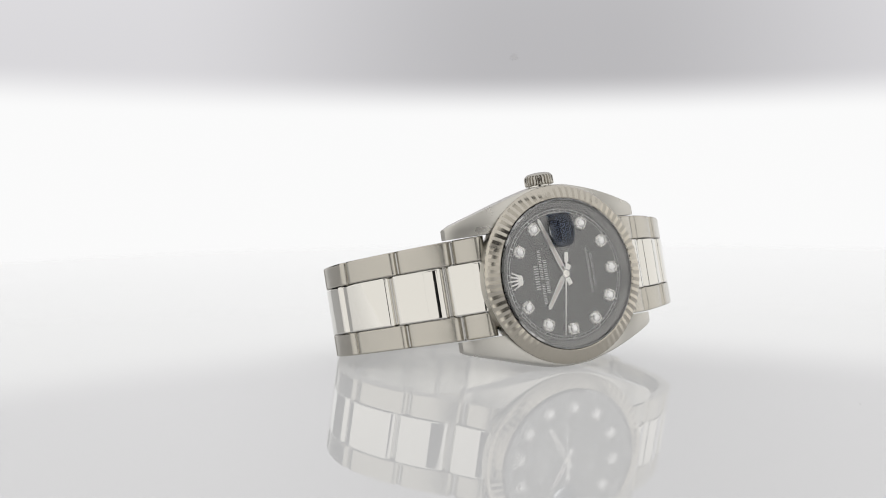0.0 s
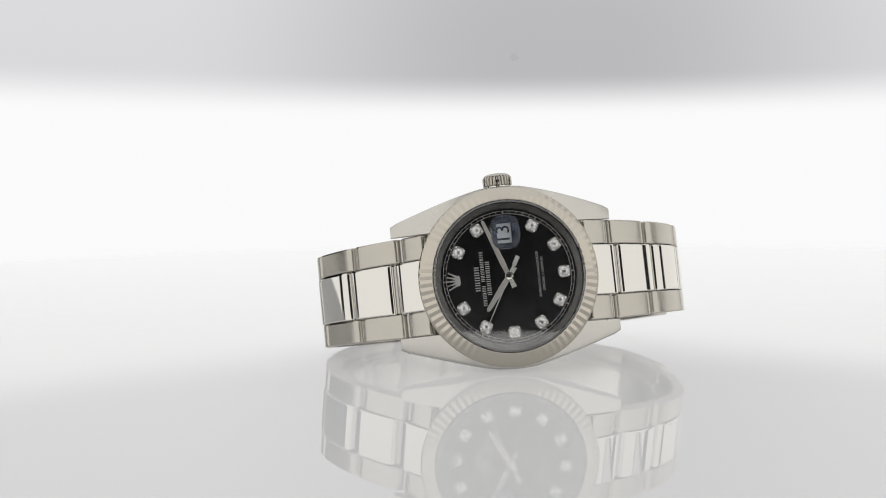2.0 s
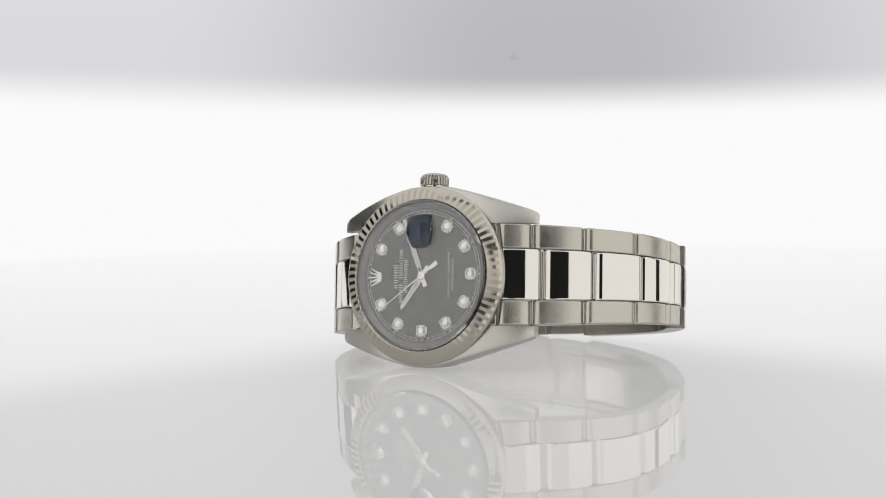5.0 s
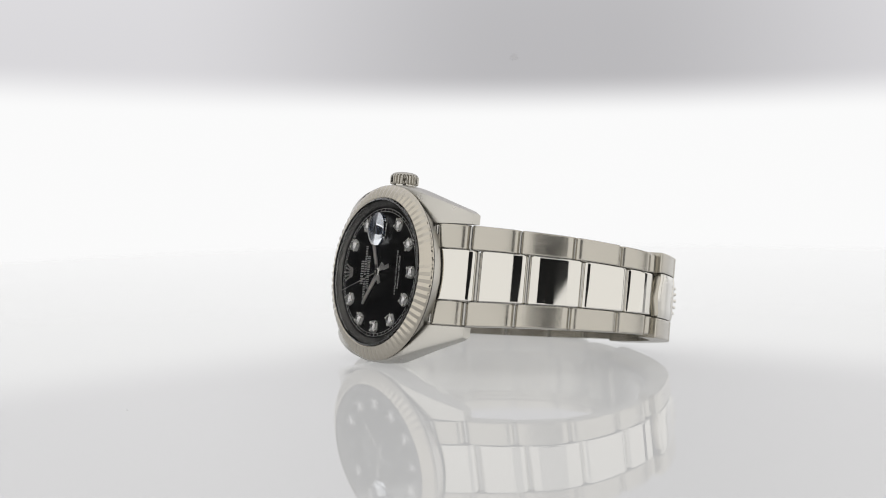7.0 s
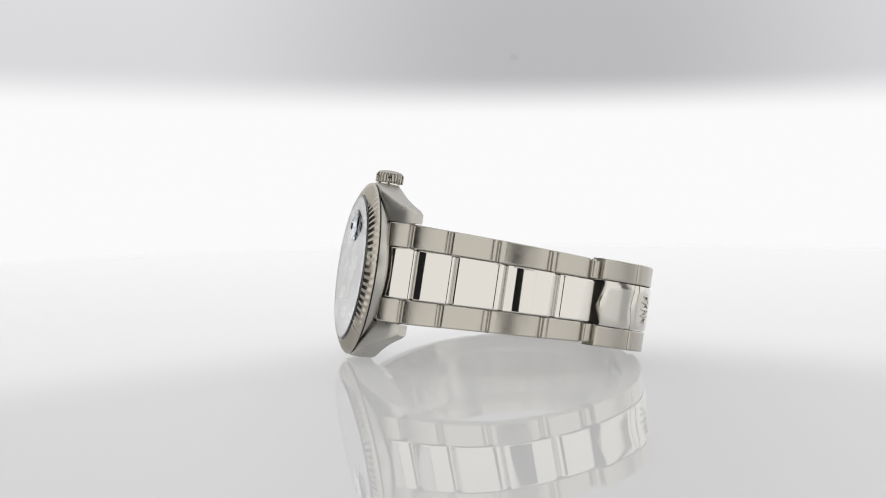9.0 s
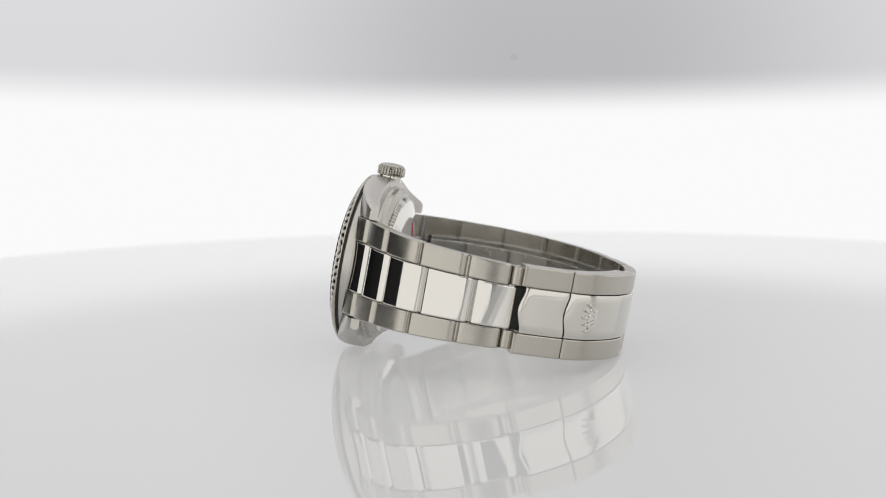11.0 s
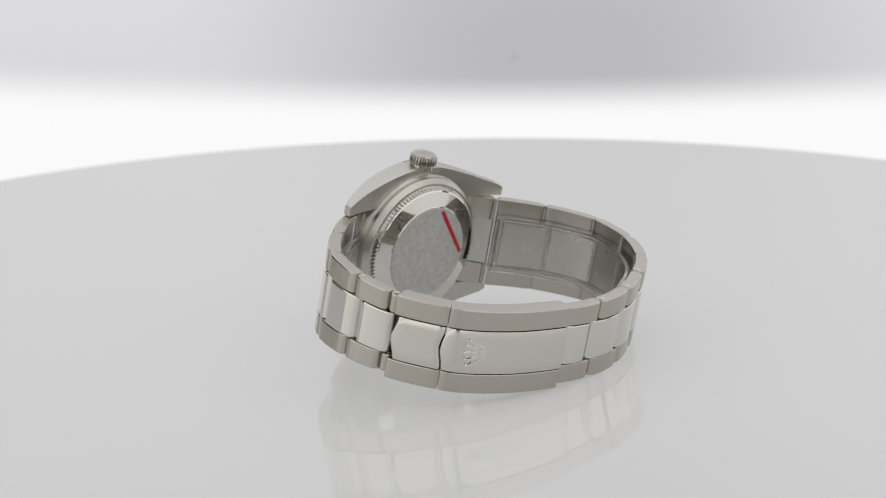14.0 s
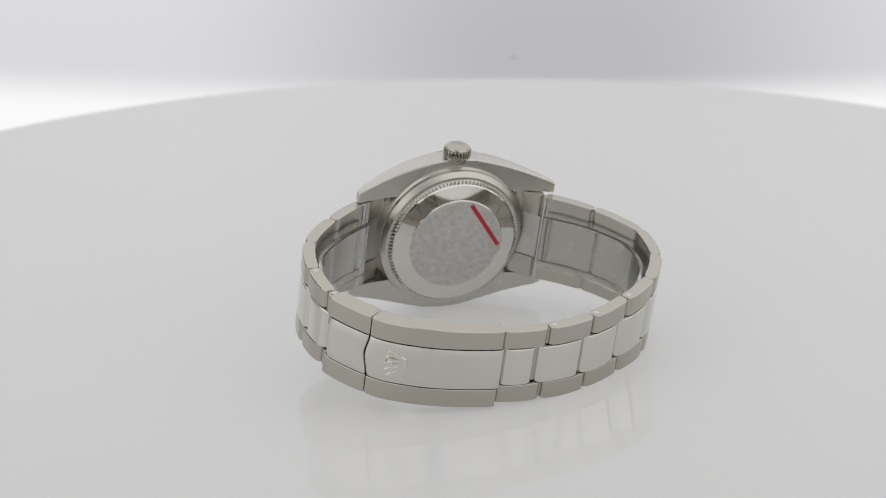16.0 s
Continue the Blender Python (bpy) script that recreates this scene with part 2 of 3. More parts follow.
def booth():
    backdrop()
    wall_speck()
    # Panels below are unseen, laid out to give the watch its reflections.
    front, *_ = luminous("front_diffuser", (1.0, 0.985, 0.955), P_FRONT)
    dim, *_ = luminous("upper_fill", (1, 0.99, 0.97), 0.75)
    top, *_ = luminous("top_diffuser", (1, 1, 1), P_TOP)
    for side in (-1, 1):
        c = [(side * 0.1042, -0.345, -0.12), (side * 0.437, -0.066, -0.12), (side * 0.437, -0.066, 0.46), (side * 0.1042, -0.345, 0.46)]
        panel("light_panel", c if side < 0 else c[::-1], 0.01, front, "white luminous diffuser panel beside the camera opening")
        y0, y1, x1, z1 = (0.10, 0.455, 0.40, 0.20) if side > 0 else (-0.066, 0.0, 0.435, 0.20)
        x0 = 0.429 if side > 0 else 0.437
        c = [(side * x0, y0, -0.12), (side * x1, y1, -0.12), (side * x1, y1, z1), (side * x0, y0, z1)]
        panel("light_panel_side", c if side < 0 else c[::-1], 0.01, front, "low white luminous diffuser panel at the booth's side")
        # unseen panel; the gap after it makes dark bars in the links' reflections
        if side > 0:
            panel("light_panel_side", [(0.4325, 0.045, -0.12), (0.437, -0.066, -0.12), (0.437, -0.066, 0.20), (0.4325, 0.045, 0.20)], 0.01, front, "white luminous diffuser panel before a narrow gap")
        # unseen strip, added so the links reflect less dark
        if side < 0:
            panel("fill_panel_strip", [(-0.433, 0.05, -0.12), (-0.4, 0.455, -0.12), (-0.4, 0.455, 0.010), (-0.433, 0.05, 0.010)], 0.01, front, "unseen luminous strip added low in the booth's side opening")
        # unseen upper panels, added to fill shadows and lighten dark reflections
        c = [(side * 0.44, -0.06, 0.21), (side * 0.40, 0.455, 0.21), (side * 0.40, 0.455, 0.495), (side * 0.44, -0.06, 0.495)]
        panel("fill_panel_side_upper", c if side < 0 else c[::-1], 0.01, dim, "unseen luminous fill panel added high at the booth's side")
    # unseen board over the opening, added as the same fill
    panel("fill_panel_front_upper", [(0.104, -0.345, 0.17), (-0.104, -0.345, 0.17), (-0.104, -0.345, 0.46), (0.104, -0.345, 0.46)], 0.01, dim, "unseen luminous fill board added over the camera opening")
    # low front boards beside the lens slot, unseen, added for the links' reflections
    for x0, x1 in ((-0.104, -0.037), (0.017, 0.104)):
        panel("light_panel_front", [(x1, -0.345, -0.12), (x0, -0.345, -0.12), (x0, -0.345, 0.082), (x1, -0.345, 0.082)], 0.01, front, "low white luminous board beside the lens slot")
    panel("light_panel_top", [(-0.62, -0.30, 0.5), (-0.62, 0.6, 0.5), (0.62, 0.6, 0.5), (0.62, -0.30, 0.5)], 0.01, top, "white luminous diffuser panel over the turntable")
    tagged(part("floor", box(-0.9, 0.9, -0.9, 0.9, -0.37, -0.352), felt), "dark painted booth floor", "floor", kind="structure")
    for name, x0, x1, y0, y1, z0, z1 in (("wall_left", -0.92, -0.9, -0.9, 0.9, -0.352, 0.8), ("wall_right", 0.9, 0.92, -0.9, 0.9, -0.352, 0.8), ("wall_far", -0.9, 0.9, 0.9, 0.92, -0.352, 0.8)):
        tagged(part(name, box(x0, x1, y0, y1, z0, z1), felt), "dark painted wall of the dim studio", "wall", kind="structure")
    tagged(part("ceiling", box(-0.92, 0.92, -0.92, 0.92, 0.802, 0.82), felt), "dark painted studio ceiling", "ceiling", kind="structure")
    tagged(part("wall_rear", box(-0.9, 0.9, -0.92, -0.9, -0.352, 0.8), felt), "dark painted wall behind the camera", "wall", kind="structure")


# ---- the turntable ----
def turntable():
    R = 0.208
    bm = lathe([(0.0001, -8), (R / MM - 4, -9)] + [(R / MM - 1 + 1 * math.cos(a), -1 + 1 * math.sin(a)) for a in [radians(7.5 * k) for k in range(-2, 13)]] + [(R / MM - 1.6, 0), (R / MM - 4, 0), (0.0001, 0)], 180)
    t = tagged(part("turntable", bm, acrylic), "glossy white acrylic turntable disc with an added glow and faint dust", "turntable")
    rng = random.Random(4)
    spots = [(-88, -62), (20, -95), (-78, 42)]
    for x, y in spots:
        s = rng.uniform(0.10, 0.15)
        pts = [(x + s * rng.uniform(0.6, 1.3) * math.cos(a), y + s * rng.uniform(0.6, 1.2) * math.sin(a)) for a in [k * math.pi / 3.5 for k in range(7)]]
        part("dust_speck", slab(pts, -0.01, 0.015), speck, t)
    return t


def surround():
    """A fixed white ring round the disc, added so the table's edge fits the camera's view."""
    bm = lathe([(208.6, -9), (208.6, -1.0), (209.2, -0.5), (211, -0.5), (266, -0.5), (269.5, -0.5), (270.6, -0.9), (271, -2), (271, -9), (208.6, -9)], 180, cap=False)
    # carries the disc's added glow too
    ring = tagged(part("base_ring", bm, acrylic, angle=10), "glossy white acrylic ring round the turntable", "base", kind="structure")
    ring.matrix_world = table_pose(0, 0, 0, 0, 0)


# ---- the watch ----
LOOP = [(15.2, -1.0), (21.4, -5.1), (29.8, -11.0), (36.95, -19.1), (39.1, -29.2), (37.4, -39.6), (32.0, -47.9), (27.6, -51.7), (19.0, -55.2),
        (8.3, -57.0), (-1.4, -57.2), (-10.6, -55.3), (-19.0, -51.1), (-28.5, -44.4), (-34.9, -34.6), (-35.8, -23.6), (-29.3, -13.6), (-20.5, -6.7), (-15.4, -1.8)]


def loop_curve():
    """The bracelet's outer line, closely spaced, with its running length and its inward normals."""
    p = [Vector((u, 0, w)) for u, w in LOOP]
    p = [2 * p[0] - p[1]] + p + [2 * p[-1] - p[-2]]
    pts, marks = [], []
    for i in range(1, len(p) - 2):
        marks.append(len(pts))
        for k in range(24):
            t = k / 24
            a, b, c, d = p[i - 1], p[i], p[i + 1], p[i + 2]
            pts.append(0.5 * (2 * b + (c - a) * t + (2 * a - 5 * b + 4 * c - d) * t * t + (3 * b - a - 3 * c + d) * t ** 3))
    marks.append(len(pts))
    pts.append(p[-2])
    length = [0.0]
    for a, b in zip(pts, pts[1:]):
        length.append(length[-1] + (b - a).length)
    return pts, length, [length[m] for m in marks]


CURVE, LENGTH, MARKS = loop_curve()


def on_loop(s):
    """Place and inward normal at the running length s."""
    i = min(max(int(np.searchsorted(LENGTH, s)), 1), len(CURVE) - 1)
    k = (s - LENGTH[i - 1]) / (LENGTH[i] - LENGTH[i - 1])
    along = (CURVE[i] - CURVE[i - 1]).normalized()
    return CURVE[i - 1].lerp(CURVE[i], k), Vector((along.z, 0, -along.x))


def half_width(s):
    """The bracelet tapers from the lugs to the clasp."""
    a, b, c, d = MARKS[1], MARKS[5], MARKS[10], MARKS[17]
    return float(np.interp(s, [a, b, c, d], [9.9, 8.0, 8.0, 9.9]))


def bracelet_piece(s0, s1, inner, outer, rise=0.0, thick=2.5, round_end=1.1, edge=0.22, steps=3, flat=True, bow=0.0):
    """A link between two running lengths, flat or bent along the loop; inner and outer are shares of the half width, from -1 to 1."""
    fall = ((0.0, 1.0), (0.06, 0.72), (0.2, 0.46), (0.42, 0.25), (0.72, 0.1), (1.05, 0.025), (1.4, 0.0))
    stops = [(s0 + a, round_end * b) for a, b in fall]
    stops += [(s0 + 1.4 + (s1 - s0 - 2.8) * k / steps, 0.0) for k in range(1, steps)]
    stops += [(s1 - a, round_end * b) for a, b in fall[::-1]]
    (p0, n0), (p1, n1) = on_loop(s0), on_loop(s1)
    across = Vector(((p1 - p0).z, 0, -(p1 - p0).x)).normalized()
    sag = ((on_loop((s0 + s1) / 2)[0] - (p0 + p1) / 2).dot(across)) * 0.5
    rings = []
    for s, drop in stops:
        p, n = on_loop(s)
        if flat:
            k = (s - s0) / (s1 - s0)
            p, n = p0.lerp(p1, k) + across * (sag * 0.8 + sag * 0.4 * (1 - (2 * k - 1) ** 2)) - across * (bow * (1 - (2 * k - 1) ** 2)), across
        h = half_width(s)
        v0, v1 = h * inner, h * outer
        d0, d1 = drop - rise, thick - drop * 0.8
        ring = []
        hold = edge + 0.12
        for v, d in ((v0 + edge, d0), (v0 + hold, d0), (v1 - hold, d0), (v1 - edge, d0), (v1 - edge * 0.3, d0 + edge * 0.3), (v1, d0 + edge), (v1, d0 + hold), (v1, d1), (v0, d1), (v0, d0 + hold), (v0, d0 + edge), (v0 + edge * 0.3, d0 + edge * 0.3)):
            q = p + n * d
            ring.append((q.x, v, q.z))
        rings.append(ring)
    return loft(rings)


def clasp_plate(s0, s1, share, rise, wave0, wave1, steps=12, columns=10):
    """A bent plate whose ends bulge in a wave across the width."""
    rows = []
    for i in range(steps + 5):
        k = [0.0, 0.02, 0.05][i] if i < 3 else 1 - [0.0, 0.02, 0.05][steps + 4 - i] if i > steps + 1 else 0.05 + 0.9 * (i - 2) / steps
        drop = 0.35 * max(0.0, 1 - min(k, 1 - k) / 0.05) ** 2
        ring = []
        base = s0 + (s1 - s0) * k
        for side in (0, 1):
            for c in range(columns + 1):
                x = 1 - 2 * c / columns if side else 2 * c / columns - 1
                bulge = 0.5 * (1 + math.cos(math.pi * x))
                p, n = on_loop(base + bulge * (wave0 * (1 - k) ** 2 + wave1 * k ** 2))
                v = half_width(base) * share * x
                edge = 0.18 * max(0.0, (abs(x) - 0.93) / 0.07)
                q = p + n * (2.0 if side else drop + edge - rise)
                ring.append((q.x, v, q.z))
        rows.append(ring)
    return loft(rows)


CENTRE = 0.505


def link(watch, s0, s1, c0, c1):
    """One link of three pieces: a polished middle and two brushed sides."""
    mid = part("bracelet_link", bracelet_piece(c0 + 0.26, c1 - 0.26, -CENTRE, CENTRE, rise=-0.08, steps=10, bow=0.58), polished, watch, "polished steel middle link", 40)
    # the face towards the wrist is brushed
    mid.data.materials.append(satin)
    for face in mid.data.polygons:
        if len(face.vertices) == 4 and face.index % 12 == 7:
            face.material_index = 1
    part("side_link", bracelet_piece(s0 + 0.24, s1 - 0.24, CENTRE + 0.012, 1.0, steps=6, bow=0.34), brushed, mid, "brushed steel side link", 40)
    part("side_link", bracelet_piece(s0 + 0.24, s1 - 0.24, -1.0, -CENTRE - 0.012, steps=6, bow=0.34), brushed, mid, "brushed steel side link", 40)
    hinge(c0, -CENTRE + 0.03, CENTRE - 0.03, mid)
    hinge(s0, CENTRE + 0.03, 0.97, mid)
    hinge(s0, -0.97, -CENTRE - 0.03, mid)


def hinge(s, inner, outer, parent):
    """A round barrel down in the joint between two links."""
    p, n = on_loop(s)
    q = p + n * 1.4
    h = half_width(s)
    part("hinge", lathe([(0.001, h * inner), (0.72, h * inner), (0.72, h * outer), (0.001, h * outer)], 18, "V", (q.x, 0, q.z)), hinge_steel, parent, "round hinge barrel")


def emblem(at_u, at_v, w, size, deep=1.0, solid=False):
    """A plain fan of five tapering bars with round tips on an oval foot."""
    bm = bmesh.new()
    put = lambda shape, high: slab([(at_u - size * y, at_v + size * x) for x, y in shape], w - (0.4 if solid else 0.0), w + high * size * deep, bm, 0.03 * size * deep)
    for k in range(-2, 3):
        a, top = k * 14, 1.28 - 0.07 * abs(k)
        put(turned([(-0.15, 0.0), (0.15, 0.0), (0.055, top), (-0.055, top)], -a, (k * 0.19, 0.2)), 0.10)
        put(turned([(0.12 * math.cos(q), top + 0.06 + 0.12 * math.sin(q)) for q in [i * math.pi / 5 for i in range(10)]], -a, (k * 0.19, 0.2)), 0.13)
    if solid:
        put([(-0.55, 0.1), (0.55, 0.1), (0.78, 0.95), (0.4, 1.02), (0.0, 1.05), (-0.4, 1.02), (-0.78, 0.95)], 0.055)
    put([(0.62 * math.cos(q), 0.17 + 0.2 * math.sin(q)) for q in [i * math.pi / 10 for i in range(20)]], 0.11)
    return bm


def print_text(name, body, size, u, v, w, mat, watch, label=""):
    """Lettering that reads with twelve o'clock upwards."""
    font = bpy.data.curves.new(name, "FONT")
    font.body, font.size, font.align_x, font.align_y = body, size * MM, "CENTER", "CENTER"
    font.extrude = 0.00001
    font.resolution_u = 3
    tmp = bpy.data.objects.new(name, font)
    me = bpy.data.meshes.new_from_object(tmp)
    bpy.data.objects.remove(tmp)
    me.transform(Matrix.Translation(Vector((u, v, w)) * MM) @ rot("Z", 90))
    me.materials.clear()
    me.materials.append(mat)
    ob = new(name, me)
    ob.parent = watch
    return tagged(ob, label)


def blade(outline, low, high):
    return slab(outline, low, high, None, 0.09)


def case(watch):
    """The middle case with its four curved lugs."""
    bm = lathe([(14.5, 0.05), (16.9, 0.05), (17.05, -0.1), (17.1, -0.5), (17.1, -2.9), (16.7, -4.2), (15.9, -5.4), (15.4, -6.0), (14.5, -6.4), (14.5, 0.05)], 120, cap=False)
    body = part("case", bm, satin, watch, "brushed steel middle case", 25)
    for su in (-1, 1):
        for sv in (-1, 1):
            rings = []
            steps = 18
            for i in range(steps + 1):
                k = i / steps
                u = 21.9 * k
                out = 17.98 - 0.05 * u - 4.5 * max(0.0, (u - 3.5) / 18.4) ** 1.2
                inn = 14.6 - 0.12 * u if u < 9.5 else 10.08
                top = -0.12 - 4.8 * max(0.0, (u - 8) / 13.9) ** 1.6
                low = -4.9 - 2.2 * max(0.0, (u - 8) / 13.9) ** 2.4
                if i == steps:
                    top, out, low = top - 0.25, out - 0.25, low + 0.2
                c = 0.28
                ring = [(inn, top), (out - 0.5, top + 0.0), (out - 0.12, top - 0.16), (out, top - 0.55), (out + 0.1, (top + low) / 2), (out - 0.05, low + c), (out - c, low), (inn, low)]
                rings.append([(su * u, sv * v, w) for v, w in ring])
            part("lug", loft(rings), satin, body, "brushed lug with a polished flank", 28)
    return body


def bezel(watch):
    """The fluted ring: seventy-two sharp ridges on a cone."""
    teeth, sub = 72, 6
    prof = [(14.92, 0.7, 0), (14.92, 1.55, 0), (14.98, 1.80, 0.8), (15.2, 1.92, 1.0), (16.3, 1.46, 1.0), (17.3, 0.86, 1.0), (17.6, 0.62, 1.0), (17.74, 0.34, 0.5), (17.75, 0.2, 0), (17.5, 0.08, 0)]
    rings = []
    for r, w, f in prof:
        ring = []
        for i in range(teeth * sub):
            a = 2 * math.pi * i / (teeth * sub)
            x = (i % sub) / sub
            cut = f * 0.17 * (1 - abs(2 * x - 1))
            ring.append((math.cos(a) * (r - cut * 0.35), math.sin(a) * (r - cut * 0.35), w - cut * 0.85))
        rings.append(ring)
    ring = part("bezel", loft(rings, caps=False), gold, watch, "fluted white gold bezel", 20)
    # solid dark ring drawn for the shaded gap under the bezel
    part("seam", lathe([(14.5, 0.14), (17.5, 0.14), (17.52, 0.1), (17.52, -0.16), (14.5, -0.16), (14.5, 0.14)], 96, cap=False), dark, ring, "dark ring in place of the shadow line under the bezel")
    part("rim_ring", lathe([(14.88, 1.0), (14.93, 1.0), (14.93, 1.62), (14.88, 1.62), (14.88, 1.0)], 96, cap=False), dark, ring, "dark ring between the bezel and the crystal")
    return ring


def dial(watch):
    # a thin disc with a rectangular opening over the date
    bm = bmesh.new()
    loops = []
    for outline in ([(14.3 * math.cos(2 * math.pi * i / 128), 14.3 * math.sin(2 * math.pi * i / 128)) for i in range(128)], [(-0.95, 7.3), (0.95, 7.3), (0.95, 9.9), (-0.95, 9.9)]):
        loops.append([[bm.verts.new(Vector((x, y, w)) * MM) for x, y in outline] for w in (0.0, -0.5)])
    for level in (0, 1):
        edges = [bm.edges.new((ring[level][i], ring[level][(i + 1) % len(ring[level])])) for ring in loops for i in range(len(ring[level]))]
        bmesh.ops.triangle_fill(bm, use_beauty=True, use_dissolve=False, edges=edges)
    for ring in loops:
        n = len(ring[0])
        for i in range(n):
            bm.faces.new((ring[0][i], ring[0][(i + 1) % n], ring[1][(i + 1) % n], ring[1][i]))
    face = part("dial", bm, black, watch, "glossy black lacquered dial")
    part("inner_ring", lathe([(13.35, 0.0), (13.38, 0.14), (13.5, 0.2), (14.45, 0.62), (14.6, 0.98), (14.9, 1.03), (14.9, -0.5), (13.35, -0.5)], 128, cap=False), ring_steel, watch, "polished steel inner ring", 25)
    # minute track
    bm = bmesh.new()
    for r0, r1 in ((12.30, 12.38), (12.86, 12.94)):
        n = 180
        vs = [[bm.verts.new(Vector((r * math.cos(2 * math.pi * i / n), r * math.sin(2 * math.pi * i / n), 0.015)) * MM) for i in range(n)] for r in (r0, r1)]
        for i in range(n):
            bm.faces.new((vs[0][i], vs[0][(i + 1) % n], vs[1][(i + 1) % n], vs[1][i]))
    for k in range(60):
        wide = 0.11 if k % 5 == 0 else 0.045
        slab(turned([(12.38, -wide), (12.86, -wide), (12.86, wide), (12.38, wide)], k * 6), 0.0, 0.016, bm)
    part("minute_track", bm, white_ink, face, "fine white printed minute track")
    # diamond hour marks
    for h in (1, 2, 4, 5, 6, 7, 8, 9, 10, 11):
        at = clock(h, 11.3 - 0.35)
        a = math.degrees(math.atan2(at[1], at[0]))
        eight = [(1.22, 0.62), (0.62, 1.22), (-0.62, 1.22), (-1.22, 0.62), (-1.22, -0.62), (-0.62, -1.22), (0.62, -1.22), (1.22, -0.62)]
        bm = slab(turned(eight, a, at), 0.0, 0.42, None, 0.16)
        mark = part("hour_mark", bm, pointer_steel, face, "square polished setting with a round diamond")
        for sx in (-1, 1):
            for sy in (-1, 1):
                c = turned([(sx * 0.82, sy * 0.82)], a, at)[0]
                part("prong", lathe([(0.27, 0.35), (0.25, 0.62), (0.12, 0.72), (0.001, 0.74)], 10, at=(*c, 0)), polished, mark)
        rings = []
        for r, w in ((0.001, 0.12), (0.9, 0.52), (0.92, 0.58), (0.62, 0.74), (0.3, 0.82), (0.001, 0.82)):
            rings.append([(at[0] + r * math.cos(q), at[1] + r * math.sin(q), w) for q in [radians(a + 22.5 + 45 * i) for i in range(8)]])
        part("diamond", loft(rings), diamond, mark, "faceted diamond, part metallic in place of sparkle", 5)
    part("emblem", emblem(-9.6, 0.0, 0.01, 1.7), pointer_steel, face, "silver fan-shaped applied emblem")
    # printed lines; those with maker's names are plain bars
    for u, a, b, count, tall, gap in ((-6.25, -2.5, 2.5, 5, 1.0, -1), (-5.1, -5.4, 5.4, 16, 0.74, 6), (-4.05, -3.4, 3.4, 8, 0.84, -1)):
        bm = bmesh.new()
        for k in range(count):
            if k == gap:
                continue
            step = (b - a) / count
            for side in (-0.23, 0.23):
                c, h = a + step * (k + 0.5 + side), step * 0.115
                slab([(u - tall / 2, c - h), (u + tall / 2, c - h), (u + tall / 2, c + h), (u - tall / 2, c + h)], 0.0, 0.02, bm)
        part("print_bars", bm, white_ink, face, "row of small white printed bars")
    print_text("dial_text", "SUPERLATIVE CHRONOMETER", 0.66, 5.9, 0.0, 0.02, white_ink, face, "fine white printed words")
    print_text("dial_text", "OFFICIALLY CERTIFIED", 0.66, 6.75, 0.0, 0.02, white_ink, face, "fine white printed words")
    # date
    part("date_disc", slab([(-2.2, 5.8), (2.2, 5.8), (2.2, 11.2), (-2.2, 11.2)], -0.85, -0.75), enamel, face, "white date disc")
    print_text("date_number", "13", 2.15, 0.05, 8.6, -0.73, black_ink, face, "black printed date number")
    return face


def pointers_of(watch):
    def tapered(length, tail, w0, w1, a):
        return [(-x * math.cos(a) - y * math.sin(a), x * math.sin(a) - y * math.cos(a)) for x, y in
                ((-tail, -w0 * 0.9), (0, -w0 * 0.75), (length * 0.25, -w0), (length - w1, -w1), (length, 0), (length - w1, w1), (length * 0.25, w0), (0, w0 * 0.75), (-tail, w0 * 0.9))]
    for name, length, tail, w0, w1, a, low in (("hour_hand", 8.2, 2.2, 0.60, 0.40, 307.0, 0.22), ("minute_hand", 12.2, 2.4, 0.55, 0.33, 69.3, 0.46)):
        a = radians(a)
        h = part(name, blade(tapered(length, tail, w0, w1, a), low, low + 0.16), pointer_steel, watch, "polished steel baton pointer")
        part("inlay", slab(tapered(length - 0.7, -1.6, w0 * 0.6, w1 * 0.55, a), low + 0.14, low + 0.17), lume, h, "pale luminous inlay")
    sec = new("second_hand")
    sec.parent = watch
    tagged(sec, "thin polished seconds pointer with a counterweight")
    bm = slab([(-12.4, -0.06), (-12.4, 0.06), (0, 0.13), (2.2, 0.16), (2.4, 0.42), (4.3, 0.42), (4.3, -0.42), (2.4, -0.42), (2.2, -0.16), (0, -0.13)], 0.70, 0.78)
    part("needle", bm, pointer_steel, sec)
    part("cap", lathe([(0.001, 0.15), (0.85, 0.15), (0.85, 0.8), (0.7, 0.92), (0.35, 0.94), (0.3, 0.88), (0.001, 0.88)], 32), polished, sec)
    return sec


